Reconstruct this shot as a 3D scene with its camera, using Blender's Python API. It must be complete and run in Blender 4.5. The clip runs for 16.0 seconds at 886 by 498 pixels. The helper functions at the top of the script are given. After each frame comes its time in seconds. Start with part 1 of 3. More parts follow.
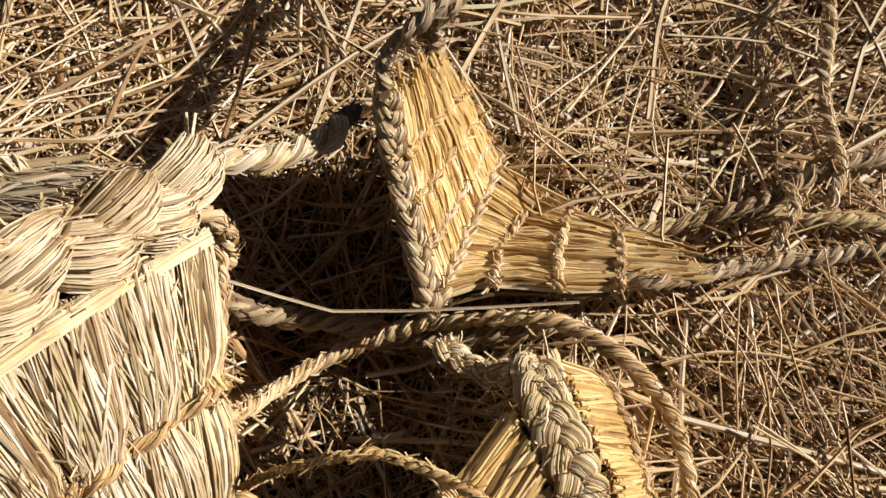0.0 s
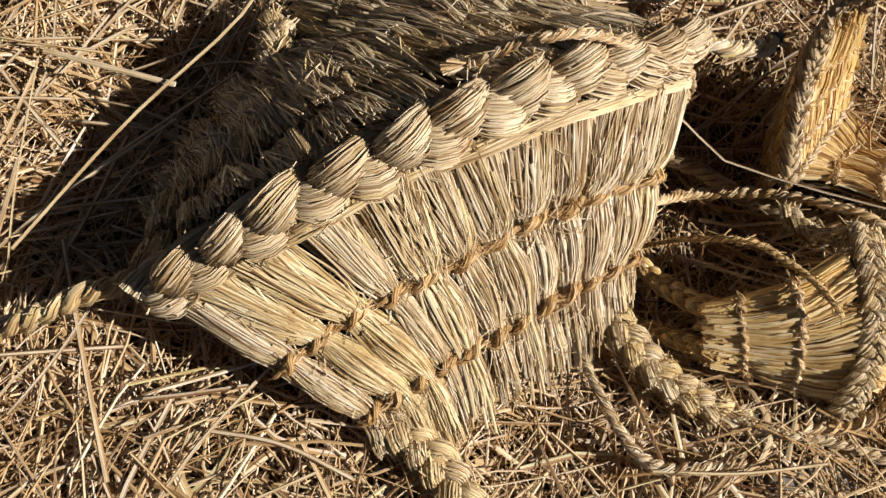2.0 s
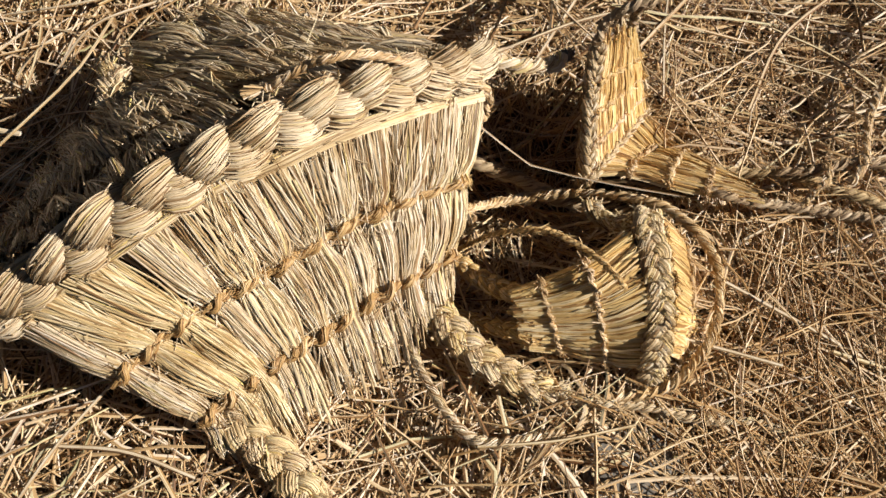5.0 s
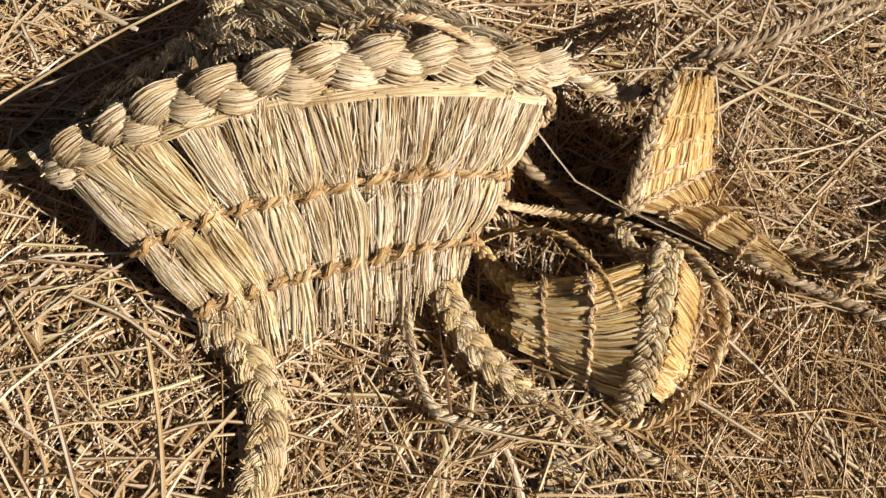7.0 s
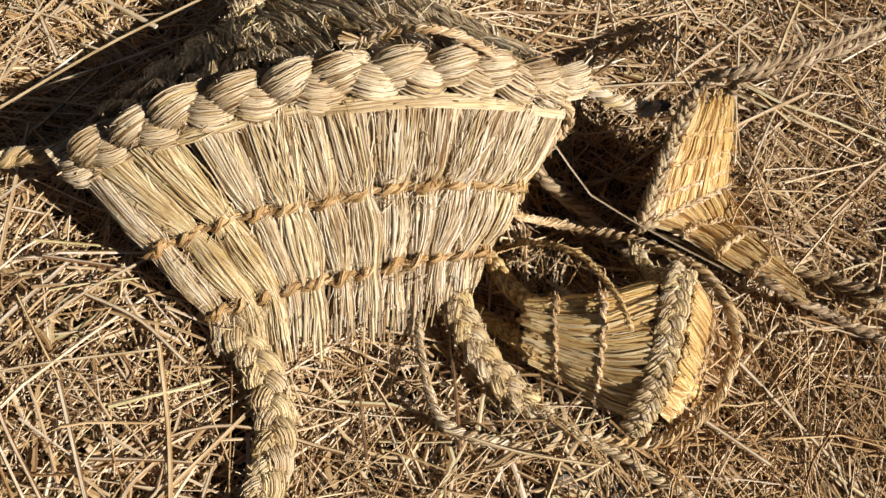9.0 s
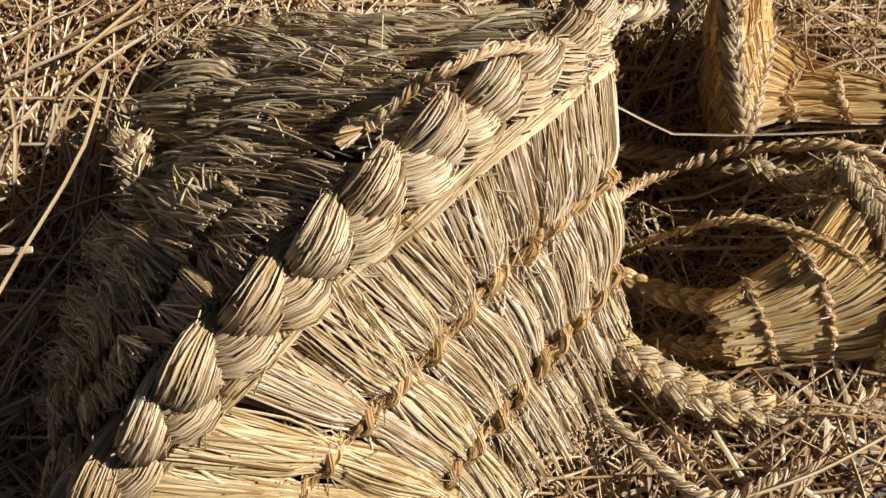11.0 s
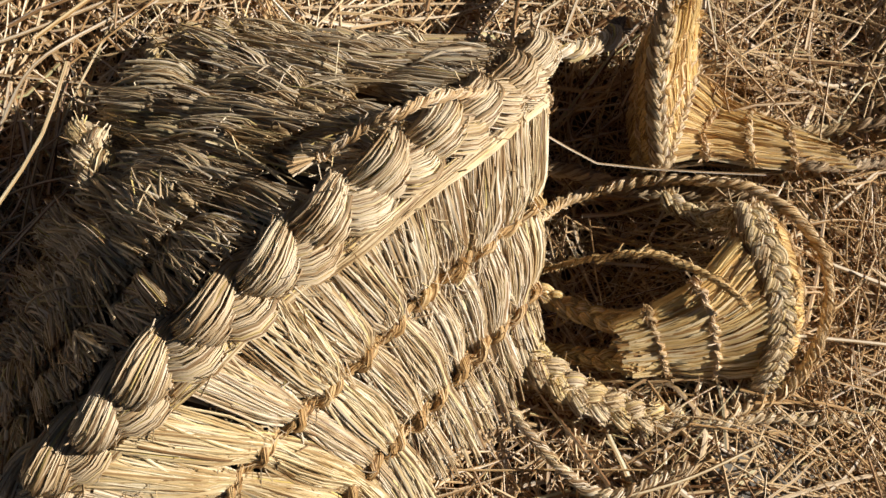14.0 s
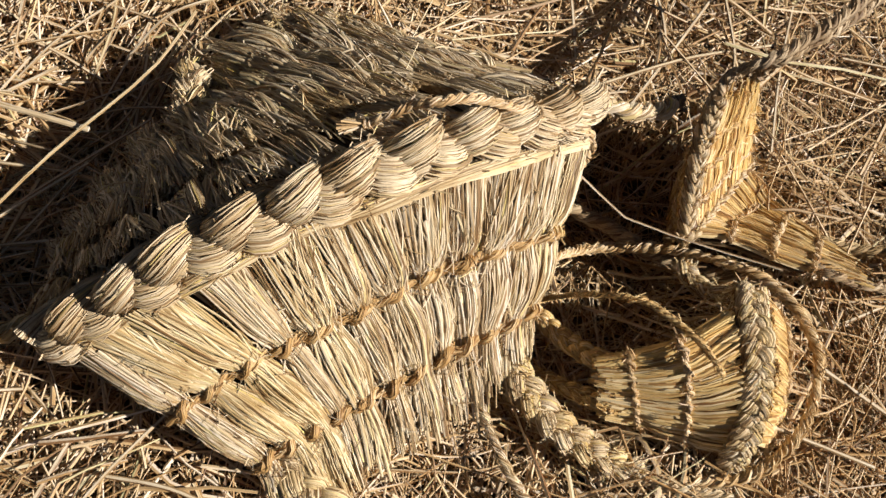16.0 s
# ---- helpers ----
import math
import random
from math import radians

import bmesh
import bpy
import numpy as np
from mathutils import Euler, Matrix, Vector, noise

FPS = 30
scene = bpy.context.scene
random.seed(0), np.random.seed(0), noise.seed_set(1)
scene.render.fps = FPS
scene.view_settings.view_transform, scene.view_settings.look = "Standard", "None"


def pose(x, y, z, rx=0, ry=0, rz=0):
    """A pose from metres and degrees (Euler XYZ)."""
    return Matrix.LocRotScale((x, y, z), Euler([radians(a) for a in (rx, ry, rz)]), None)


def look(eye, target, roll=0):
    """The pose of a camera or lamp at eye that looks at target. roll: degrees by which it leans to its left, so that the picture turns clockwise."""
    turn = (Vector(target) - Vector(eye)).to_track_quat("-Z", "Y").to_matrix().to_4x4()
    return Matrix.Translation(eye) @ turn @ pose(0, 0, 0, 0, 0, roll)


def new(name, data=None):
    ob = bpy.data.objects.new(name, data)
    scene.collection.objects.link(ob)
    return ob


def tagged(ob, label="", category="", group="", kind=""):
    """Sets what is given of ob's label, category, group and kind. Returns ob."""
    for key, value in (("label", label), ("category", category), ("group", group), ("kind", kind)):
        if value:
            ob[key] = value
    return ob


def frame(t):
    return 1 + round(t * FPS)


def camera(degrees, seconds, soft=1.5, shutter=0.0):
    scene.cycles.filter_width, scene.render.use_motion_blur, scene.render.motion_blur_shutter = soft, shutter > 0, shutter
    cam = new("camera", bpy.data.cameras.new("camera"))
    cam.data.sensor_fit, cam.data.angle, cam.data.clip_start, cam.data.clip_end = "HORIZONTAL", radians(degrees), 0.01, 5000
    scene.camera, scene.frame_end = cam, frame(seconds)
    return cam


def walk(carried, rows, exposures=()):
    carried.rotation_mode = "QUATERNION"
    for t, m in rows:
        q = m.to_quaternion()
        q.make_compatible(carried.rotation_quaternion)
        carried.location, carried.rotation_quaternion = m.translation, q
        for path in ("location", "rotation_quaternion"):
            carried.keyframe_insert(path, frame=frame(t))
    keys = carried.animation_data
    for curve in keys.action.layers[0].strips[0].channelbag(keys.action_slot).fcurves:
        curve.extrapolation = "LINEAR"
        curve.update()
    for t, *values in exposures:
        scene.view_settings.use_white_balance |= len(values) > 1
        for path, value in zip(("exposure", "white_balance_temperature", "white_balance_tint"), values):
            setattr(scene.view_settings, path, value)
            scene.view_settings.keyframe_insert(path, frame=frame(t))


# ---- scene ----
cam = camera(56.7, 16.0)
ROWS = [
    (0.0, 0.2562, 0.1156, 0.6190, 20.47, -4.21, 11.14),
    (0.5, 0.2242, 0.0380, 0.7173, 18.98, -6.86, 25.15),
    (0.7, 0.2173, -0.0006, 0.7725, 18.57, -4.57, 35.40),
    (1.0, 0.1618, -0.0910, 0.8303, 18.38, -5.39, 39.48),
    (1.5, 0.0849, -0.1654, 0.8496, 15.04, -4.62, 37.45),
    (2.0, 0.0580, -0.1965, 0.8573, 15.14, -3.37, 32.23),
    (2.5, 0.0730, -0.1958, 0.8796, 15.79, -3.56, 29.69),
    (3.0, 0.0405, -0.2143, 0.8952, 17.23, -2.72, 23.01),
    (3.5, 0.0692, -0.2172, 0.9213, 17.71, -4.69, 20.19),
    (4.0, 0.1509, -0.2078, 0.9347, 17.87, -4.51, 21.41),
    (4.5, 0.2039, -0.2035, 0.9346, 18.32, -4.87, 24.30),
    (5.0, 0.2232, -0.2052, 0.9268, 20.26, -4.74, 26.69),
    (5.2, 0.2330, -0.2114, 0.9101, 20.65, -4.73, 27.91),
    (7.3, 0.3772, -0.2182, 0.9424, 22.93, -3.35, 47.56),
    (7.5, 0.3762, -0.2172, 0.9450, 22.90, -3.48, 48.50),
    (8.0, 0.3613, -0.2239, 0.9431, 23.15, -4.18, 47.87),
    (10.3, 0.2863, -0.1847, 0.9465, 19.96, -2.20, 42.19),
    (10.5, 0.2438, -0.1856, 0.9186, 19.99, -1.85, 37.91),
    (11.0, 0.0151, -0.1163, 0.7504, 17.03, -2.55, 13.24),
    (11.5, -0.0131, -0.0544, 0.6831, 14.41, -5.09, 4.11),
    (12.0, -0.0100, -0.0384, 0.6637, 14.45, -5.08, -0.33),
    (12.5, -0.0082, -0.0283, 0.6783, 14.10, -5.49, 1.14),
    (13.0, -0.0099, -0.0383, 0.7444, 12.93, -6.82, 6.94),
    (13.5, -0.0122, -0.0616, 0.7977, 12.33, -7.91, 12.67),
    (14.0, -0.0054, -0.0740, 0.8303, 12.72, -8.18, 16.14),
    (14.5, 0.0114, -0.0828, 0.8586, 12.40, -7.20, 19.75),
    (15.0, 0.0312, -0.0981, 0.8828, 12.50, -7.07, 24.67),
    (15.5, 0.0620, -0.1215, 0.9003, 14.57, -6.60, 29.63),
    (16.0, 0.1063, -0.1409, 0.8906, 16.80, -5.59, 33.03),
]
EXPOSURES = [(0.0, 0.20), (1.5, 0.16), (3.0, 0.26), (5.0, 0.28), (8.0, 0.20), (10.3, 0.18), (12.0, 0.20), (16.0, 0.26)]
walk(cam, [(t, pose(x, y, z, a, b, c)) for t, x, y, z, a, b, c in ROWS], EXPOSURES)

# ---- world, sun, exposure ----
SUN_DIR = Vector((0.77, 0.30, 0.60)).normalized()
world = bpy.data.worlds.new("world")
scene.world = world
world.use_nodes = True
wn = world.node_tree.nodes
sky = wn.new("ShaderNodeTexSky")
sky.sky_type, sky.sun_disc = "NISHITA", False
sky.sun_elevation = math.asin(SUN_DIR.z)
sky.sun_rotation = math.atan2(SUN_DIR.x, SUN_DIR.y)
wn["Background"].inputs["Strength"].default_value = 0.013
world.node_tree.links.new(sky.outputs[0], wn["Background"].inputs["Color"])
sun_data = bpy.data.lights.new("sun", "SUN")
sun_data.energy, sun_data.angle, sun_data.color = 5.25, radians(0.55), (1.0, 0.94, 0.84)
sun = new("sun", sun_data)
sun.matrix_world = look(SUN_DIR * 20, (0, 0, 0))

# ---- materials ----
def ramp(nt, fac, stops):
    r = nt.nodes.new("ShaderNodeValToRGB")
    while len(r.color_ramp.elements) < len(stops):
        r.color_ramp.elements.new(0.5)
    for e, (p, c) in zip(r.color_ramp.elements, stops):
        e.position, e.color = p, (*c, 1)
    nt.links.new(fac, r.inputs["Fac"])
    return r.outputs["Color"]


def mix(nt, mode, fac, a, b):
    m = nt.nodes.new("ShaderNodeMix")
    m.data_type, m.blend_type = "RGBA", mode
    for sock, val in ((m.inputs["Factor"], fac), (m.inputs["A"], a), (m.inputs["B"], b)):
        if isinstance(val, (float, int)):
            sock.default_value = val
        elif isinstance(val, tuple):
            sock.default_value = (*val, 1)
        else:
            nt.links.new(val, sock)
    return m.outputs["Result"]


def straw_material(name, stops, rough=0.43, bump=0.3):
    """Dry straw: a tint for every stalk, fine streaks along it, blotches of weathering over many stalks."""
    mat = bpy.data.materials.new(name)
    mat.use_nodes = True
    nt = mat.node_tree
    bsdf = nt.nodes["Principled BSDF"]
    geo = nt.nodes.new("ShaderNodeNewGeometry")
    stops = [(p, (r * 1.04, g * 1.02, b * 1.24)) for p, (r, g, b) in stops]
    col = ramp(nt, geo.outputs["Random Per Island"], stops)
    at = nt.nodes.new("ShaderNodeAttribute")
    at.attribute_name = "grain"
    fine = nt.nodes.new("ShaderNodeTexNoise")
    fine.inputs["Scale"].default_value, fine.inputs["Detail"].default_value = 1.0, 3
    nt.links.new(at.outputs["Vector"], fine.inputs["Vector"])
    streak = ramp(nt, fine.outputs["Fac"], [(0.32, (0.46, 0.36, 0.25)), (0.46, (0.95, 0.92, 0.86)), (0.72, (1.14, 1.14, 1.14))])
    col = mix(nt, "MULTIPLY", 0.8, col, streak)
    tc = nt.nodes.new("ShaderNodeTexCoord")
    broad = nt.nodes.new("ShaderNodeTexNoise")
    broad.inputs["Scale"].default_value, broad.inputs["Detail"].default_value = 22.0, 4
    nt.links.new(tc.outputs["Object"], broad.inputs["Vector"])
    blot = ramp(nt, broad.outputs["Fac"], [(0.33, (0.72, 0.62, 0.48)), (0.55, (1.0, 1.0, 1.0)), (0.72, (1.1, 1.1, 1.12))])
    col = mix(nt, "MULTIPLY", 0.7, col, blot)
    info = nt.nodes.new("ShaderNodeObjectInfo")
    tone = ramp(nt, info.outputs["Random"], [(0.0, (1.08, 1.03, 0.74)), (0.3, (1.0, 1.0, 1.0)), (0.6, (1.04, 1.05, 1.10)), (1.0, (0.86, 0.80, 0.72))])
    col = mix(nt, "MULTIPLY", 0.6, col, tone)
    nt.links.new(col, bsdf.inputs["Base Color"])
    bsdf.inputs["Roughness"].default_value = rough
    bsdf.inputs["Specular IOR Level"].default_value = 0.32
    b = nt.nodes.new("ShaderNodeBump")
    b.inputs["Strength"].default_value, b.inputs["Distance"].default_value = bump, 0.001
    nt.links.new(fine.outputs["Fac"], b.inputs["Height"])
    nt.links.new(b.outputs["Normal"], bsdf.inputs["Normal"])
    return mat


PALE = straw_material("pale_straw", [(0.0, (0.20, 0.12, 0.05)), (0.10, (0.38, 0.26, 0.12)), (0.30, (0.58, 0.46, 0.23)), (0.70, (0.73, 0.63, 0.38)), (0.94, (0.85, 0.79, 0.56)), (1.0, (0.68, 0.58, 0.18))])
GOLD = straw_material("golden_straw", [(0.0, (0.36, 0.20, 0.07)), (0.25, (0.66, 0.45, 0.15)), (0.65, (0.82, 0.63, 0.25)), (1.0, (0.88, 0.76, 0.42))])
CORD = straw_material("twisted_straw_cord", [(0.0, (0.42, 0.27, 0.11)), (0.35, (0.62, 0.45, 0.20)), (0.75, (0.76, 0.61, 0.33)), (1.0, (0.86, 0.74, 0.48))], 0.5)
AMBER = straw_material("amber_straw_cord", [(0.0, (0.26, 0.14, 0.05)), (0.4, (0.50, 0.32, 0.11)), (0.8, (0.66, 0.47, 0.19)), (1.0, (0.78, 0.63, 0.34))], 0.5)
GREY_CORD = straw_material("weathered_straw_cord", [(0.0, (0.22, 0.15, 0.08)), (0.5, (0.44, 0.34, 0.18)), (1.0, (0.62, 0.51, 0.30))], 0.65)
LITTER = straw_material("straw_litter", [(0.0, (0.16, 0.08, 0.03)), (0.20, (0.46, 0.30, 0.12)), (0.5, (0.70, 0.53, 0.25)), (0.82, (0.84, 0.70, 0.42)), (0.95, (0.92, 0.82, 0.58)), (1.0, (0.62, 0.60, 0.26))], 0.45)
RUSSET = straw_material("russet_straw", [(0.0, (0.16, 0.08, 0.03)), (0.25, (0.46, 0.28, 0.10)), (0.65, (0.72, 0.52, 0.23)), (1.0, (0.85, 0.71, 0.43))], 0.5)
PLAIT = straw_material("plaited_pale_straw", [(0.0, (0.20, 0.12, 0.05)), (0.10, (0.42, 0.30, 0.14)), (0.35, (0.66, 0.54, 0.29)), (0.85, (0.81, 0.72, 0.46)), (1.0, (0.74, 0.60, 0.20))], 0.5)
# much darker than the sheaves: shade between stalks put into the colour
GAP_SHADE = straw_material("gap_shade_straw", [(0.0, (0.12, 0.08, 0.04)), (1.0, (0.24, 0.17, 0.08))], 0.8)


def plain_material(name, dark, light, scale, rough):
    mat = bpy.data.materials.new(name)
    mat.use_nodes = True
    nt = mat.node_tree
    bsdf = nt.nodes["Principled BSDF"]
    tc = nt.nodes.new("ShaderNodeTexCoord")
    n = nt.nodes.new("ShaderNodeTexNoise")
    n.inputs["Scale"].default_value, n.inputs["Detail"].default_value = scale, 8
    nt.links.new(tc.outputs["Object"], n.inputs["Vector"])
    nt.links.new(ramp(nt, n.outputs["Fac"], [(0.3, dark), (0.7, light)]), bsdf.inputs["Base Color"])
    bsdf.inputs["Roughness"].default_value = rough
    b = nt.nodes.new("ShaderNodeBump")
    b.inputs["Strength"].default_value, b.inputs["Distance"].default_value = 0.6, 0.004
    nt.links.new(n.outputs["Fac"], b.inputs["Height"])
    nt.links.new(b.outputs["Normal"], bsdf.inputs["Normal"])
    return mat


SOIL = plain_material("soil_with_chaff", (0.05, 0.032, 0.016), (0.17, 0.115, 0.06), 60.0, 0.95)
STONE = plain_material("grey_stone", (0.14, 0.125, 0.105), (0.31, 0.285, 0.25), 45.0, 0.9)
CHARRED = straw_material("blackened_cord", [(0.0, (0.09, 0.08, 0.06)), (1.0, (0.26, 0.23, 0.17))], 0.8)

# ---- tools for stalks ----
rng = np.random.default_rng(7)


class Stalks:
    """Collects tubes for one mesh."""

    def __init__(self):
        self.v, self.q, self.c, self.g, self.n = [], [], [], [], 0
        self.r = []

    def add(self, P, rad, sides=5, flat=None):
        """P: (n, k, 3) centre lines; rad: number, (n,) or (n, k)."""
        P = np.asarray(P, float)
        if P.ndim == 2:
            P = P[None]
        n, k, _ = P.shape
        rad = np.asarray(rad, float)
        if n == 1 and rad.ndim == 1 and len(rad) == k:
            rad = rad[None]
        rad = np.broadcast_to(rad.reshape(rad.shape + (1,) * (2 - rad.ndim)), (n, k))
        T = np.gradient(P, axis=1)
        T /= np.linalg.norm(T, axis=2, keepdims=True) + 1e-12
        mean = T.mean(1)
        ref = np.where(np.abs(mean[:, 2:3]) < 0.8, np.array([[0, 0, 1.0]]), np.array([[1.0, 0, 0]]))
        N = np.cross(T, ref[:, None, :])
        N /= np.linalg.norm(N, axis=2, keepdims=True) + 1e-12
        B = np.cross(N, T)
        fl = np.ones(n) if flat is None else np.broadcast_to(np.asarray(flat, float), (n,))
        a = np.arange(sides) * 2 * np.pi / sides
        ring = np.cos(a)[None, None, :, None] * N[:, :, None, :] + (fl[:, None, None, None] * np.sin(a)[None, None, :, None]) * B[:, :, None, :]
        V = P[:, :, None, :] + rad[:, :, None, None] * ring
        base = self.n + np.arange(n)[:, None, None] * (k * sides)
        i, j = np.arange(k - 1)[None, :, None] * sides, np.arange(sides)[None, None, :]
        j2 = (np.arange(sides)[None, None, :] + 1) % sides
        q = np.stack([base + i + j, base + i + j2, base + i + sides + j2, base + i + sides + j], -1).reshape(-1, 4)
        first = (self.n + np.arange(n)[:, None] * (k * sides)) + np.arange(sides)[None, ::-1]
        last = (self.n + np.arange(n)[:, None] * (k * sides)) + (k - 1) * sides + np.arange(sides)[None, :]
        along = np.concatenate([np.zeros((n, 1)), np.cumsum(np.linalg.norm(np.diff(P, axis=1), axis=2), 1)], 1)
        g = np.zeros((n, k, sides, 3))
        g[..., 0] = np.cos(a)[None, None, :] * 3.0 + rng.uniform(0, 90, n)[:, None, None]
        g[..., 1] = np.sin(a)[None, None, :] * 3.0
        g[..., 2] = along[:, :, None] * 20.0 + rng.uniform(0, 90, n)[:, None, None]
        self.v.append(V.reshape(-1, 3)), self.g.append(g.reshape(-1, 3))
        self.q.append(q), self.c.append((sides, np.concatenate([first, last])))
        self.r.append(np.repeat(np.arange(n * k), sides) + (self.r[-1][-1] + 1 if self.r else 0))
        self.n += n * k * sides
        return self

    def mesh(self, name, origin=(0, 0, 0)):
        v = np.concatenate(self.v) - np.asarray(origin)
        q = np.concatenate(self.q)
        loops, totals = [q.ravel()], [np.full(len(q), 4)]
        for sides, c in self.c:
            loops.append(c.ravel()), totals.append(np.full(len(c), sides))
        loops, totals = np.concatenate(loops), np.concatenate(totals)
        me = bpy.data.meshes.new(name)
        me.vertices.add(len(v)), me.loops.add(len(loops)), me.polygons.add(len(totals))
        me.vertices.foreach_set("co", v.ravel())
        me.loops.foreach_set("vertex_index", loops.astype(np.int32))
        me.polygons.foreach_set("loop_start", (np.cumsum(totals) - totals).astype(np.int32))
        smooth = np.zeros(len(totals), bool)
        smooth[: len(q)] = True
        me.polygons.foreach_set("use_smooth", smooth)
        at = me.attributes.new("grain", "FLOAT_VECTOR", "POINT")
        at.data.foreach_set("vector", np.concatenate(self.g).ravel())
        me.update(calc_edges=True)
        e = np.empty(len(me.edges) * 2, np.int32)
        me.edges.foreach_get("vertices", e)
        ring = np.concatenate(self.r)[e.reshape(-1, 2)]
        crisp = me.attributes.new("sharp_edge", "BOOLEAN", "EDGE")
        crisp.data.foreach_set("value", ring[:, 0] != ring[:, 1])
        return me


def thing(name, at, label, category, group=""):
    ob = new(name)
    ob.empty_display_size = 0.02
    ob.location = at
    return tagged(ob, label, category, group)


def origin_of(ob):
    o = Vector((0, 0, 0))
    while ob is not None:
        o += ob.location
        ob = ob.parent
    return o


def part(name, stalks, material, parent, label="", kind=""):
    me = stalks.mesh(name, origin_of(parent))
    me.materials.append(material)
    ob = new(name, me)
    ob.parent = parent
    return tagged(ob, label, kind=kind)


def lone(name, stalks, material, label, category, group="", kind=""):
    at = np.concatenate(stalks.v).min(0) * 0.5 + np.concatenate(stalks.v).max(0) * 0.5
    me = stalks.mesh(name, at)
    me.materials.append(material)
    ob = new(name, me)
    ob.location = at
    return tagged(ob, label, category, group, kind)


def spline(pts, n):
    """n points, evenly spaced, on a smooth curve through pts."""
    p = np.asarray(pts, float)
    if len(p) == 2:
        return p[0] + np.linspace(0, 1, n)[:, None] * (p[1] - p[0])
    e = np.vstack([2 * p[0] - p[1], p, 2 * p[-1] - p[-2]])
    out = []
    for i in range(1, len(e) - 2):
        t = np.linspace(0, 1, 24, endpoint=False)[:, None]
        a, b, c, d = e[i - 1], e[i], e[i + 1], e[i + 2]
        out.append(0.5 * (2 * b + (c - a) * t + (2 * a - 5 * b + 4 * c - d) * t**2 + (3 * b - a - 3 * c + d) * t**3))
    out = np.vstack(out + [p[-1:]])
    s = np.r_[0, np.cumsum(np.linalg.norm(np.diff(out, axis=0), axis=1))]
    want = np.linspace(0, s[-1], n)
    return np.stack([np.interp(want, s, out[:, i]) for i in range(3)], 1)


def length(pts):
    c = spline(pts, 80)
    return np.linalg.norm(np.diff(c, axis=0), axis=1).sum()


def frame_of(c, up):
    """Tangent, side and top directions along the line c."""
    T = np.gradient(c, axis=0)
    T /= np.linalg.norm(T, axis=1, keepdims=True)
    up = np.broadcast_to(np.asarray(up, float), c.shape)
    S = np.cross(T, up)
    S /= np.linalg.norm(S, axis=1, keepdims=True)
    return T, S, np.cross(S, T)


def sheaf(st, c, half_w, half_h, count, rad, top, twist=0.0, loose=0.12, sides=4):
    """Stalks laid side by side round a line c, as a bundle with an oval section."""
    k = len(c)
    T, S, U = frame_of(c, top)
    half_w, half_h = np.broadcast_to(half_w, (k,)), np.broadcast_to(half_h, (k,))
    ang = np.linspace(0, 2 * np.pi, count, endpoint=False) + rng.uniform(-0.1, 0.1, count)
    depth = (1 - np.abs(rng.normal(0, loose, count)))[:, None] * (1 + np.cumsum(rng.normal(0, 0.012, (count, k)), 1))
    wob = np.cumsum(rng.normal(0, 0.05, (count, k)), 1)
    A = ang[:, None] + twist * np.linspace(0, 1, k)[None, :] + wob * 0.85
    P = c[None] + (depth * np.cos(A) * half_w)[..., None] * S[None] + (depth * np.sin(A) * half_h)[..., None] * U[None]
    leaf = np.where(rng.uniform(0, 1, count) < 0.25, 1.7, 1.0)
    st.add(P, rng.uniform(0.6, 1.4, count) * rad * leaf, sides, np.where(leaf > 1, 0.4, rng.uniform(0.55, 1.0, count)))
    st.add(c, np.minimum(half_w, half_h) * 0.93, 6)


def plait(st, pts, width, thick, period, count=34, rad=0.0017, up=(0, 0, 1), taper=(1.0, 1.0), loose=0.1, fuzz=90, swing=0.24, plump=0.12, fill=0.235):
    """A flat plait of three strands along pts."""
    L = length(pts)
    k = max(24, int(L / period * (26 if period > 0.12 else 20)))
    c = spline(pts, k)
    T, S, U = frame_of(c, up)
    s = np.linspace(0, L, k)
    env = np.interp(s, [0, L], taper)
    strands = []
    for n in range(3):
        one = Stalks() if st is None else st
        strands.append(one)
        ph = 2 * np.pi * s / period + 2 * np.pi * n / 3 + rng.uniform(-0.15, 0.15)
        lat = np.sin(ph) * width * swing * env
        ht = np.sin(2 * ph) * thick * 0.33 * env
        line = c + lat[:, None] * S + ht[:, None] * U
        puff = 1 + plump * np.sin(2 * ph) + 0.06 * np.sin(s * 41 + n) + 0.05 * np.sin(s * 97 + 2 * n)
        sheaf(one, line, width * fill * env * puff, thick * 0.31 * env * puff, count, rad, U, twist=rng.uniform(-1, 1), loose=loose)
        hairs(one, line, min(width, thick) * 0.28, int(L * fuzz), (0.006, 0.018), 0.0005)
    return strands


def hairs(st, c, reach, n, lengths, rad=0.00045):
    """Loose fibres standing off a line."""
    i = rng.integers(1, len(c) - 1, n)
    T = c[np.minimum(i + 1, len(c) - 1)] - c[i - 1]
    T /= np.linalg.norm(T, axis=1, keepdims=True)
    o = rng.normal(0, 1, (n, 3))
    o -= (o * T).sum(1, keepdims=True) * T
    o /= np.linalg.norm(o, axis=1, keepdims=True)
    d = T * rng.choice((-1, 1), n)[:, None] * rng.uniform(0.3, 1.2, n)[:, None] + o * rng.uniform(0.15, 0.9, n)[:, None]
    d /= np.linalg.norm(d, axis=1, keepdims=True)
    L = rng.uniform(*lengths, n)
    t = np.linspace(0, 1, 4)
    P = (c[i] + o * reach)[:, None] + (L[:, None] * t)[..., None] * d[:, None] - (L[:, None] * t**2 * rng.uniform(0, 0.4, n)[:, None])[..., None] * o[:, None]
    st.add(P, rad * rng.uniform(0.7, 1.6, n), 3)


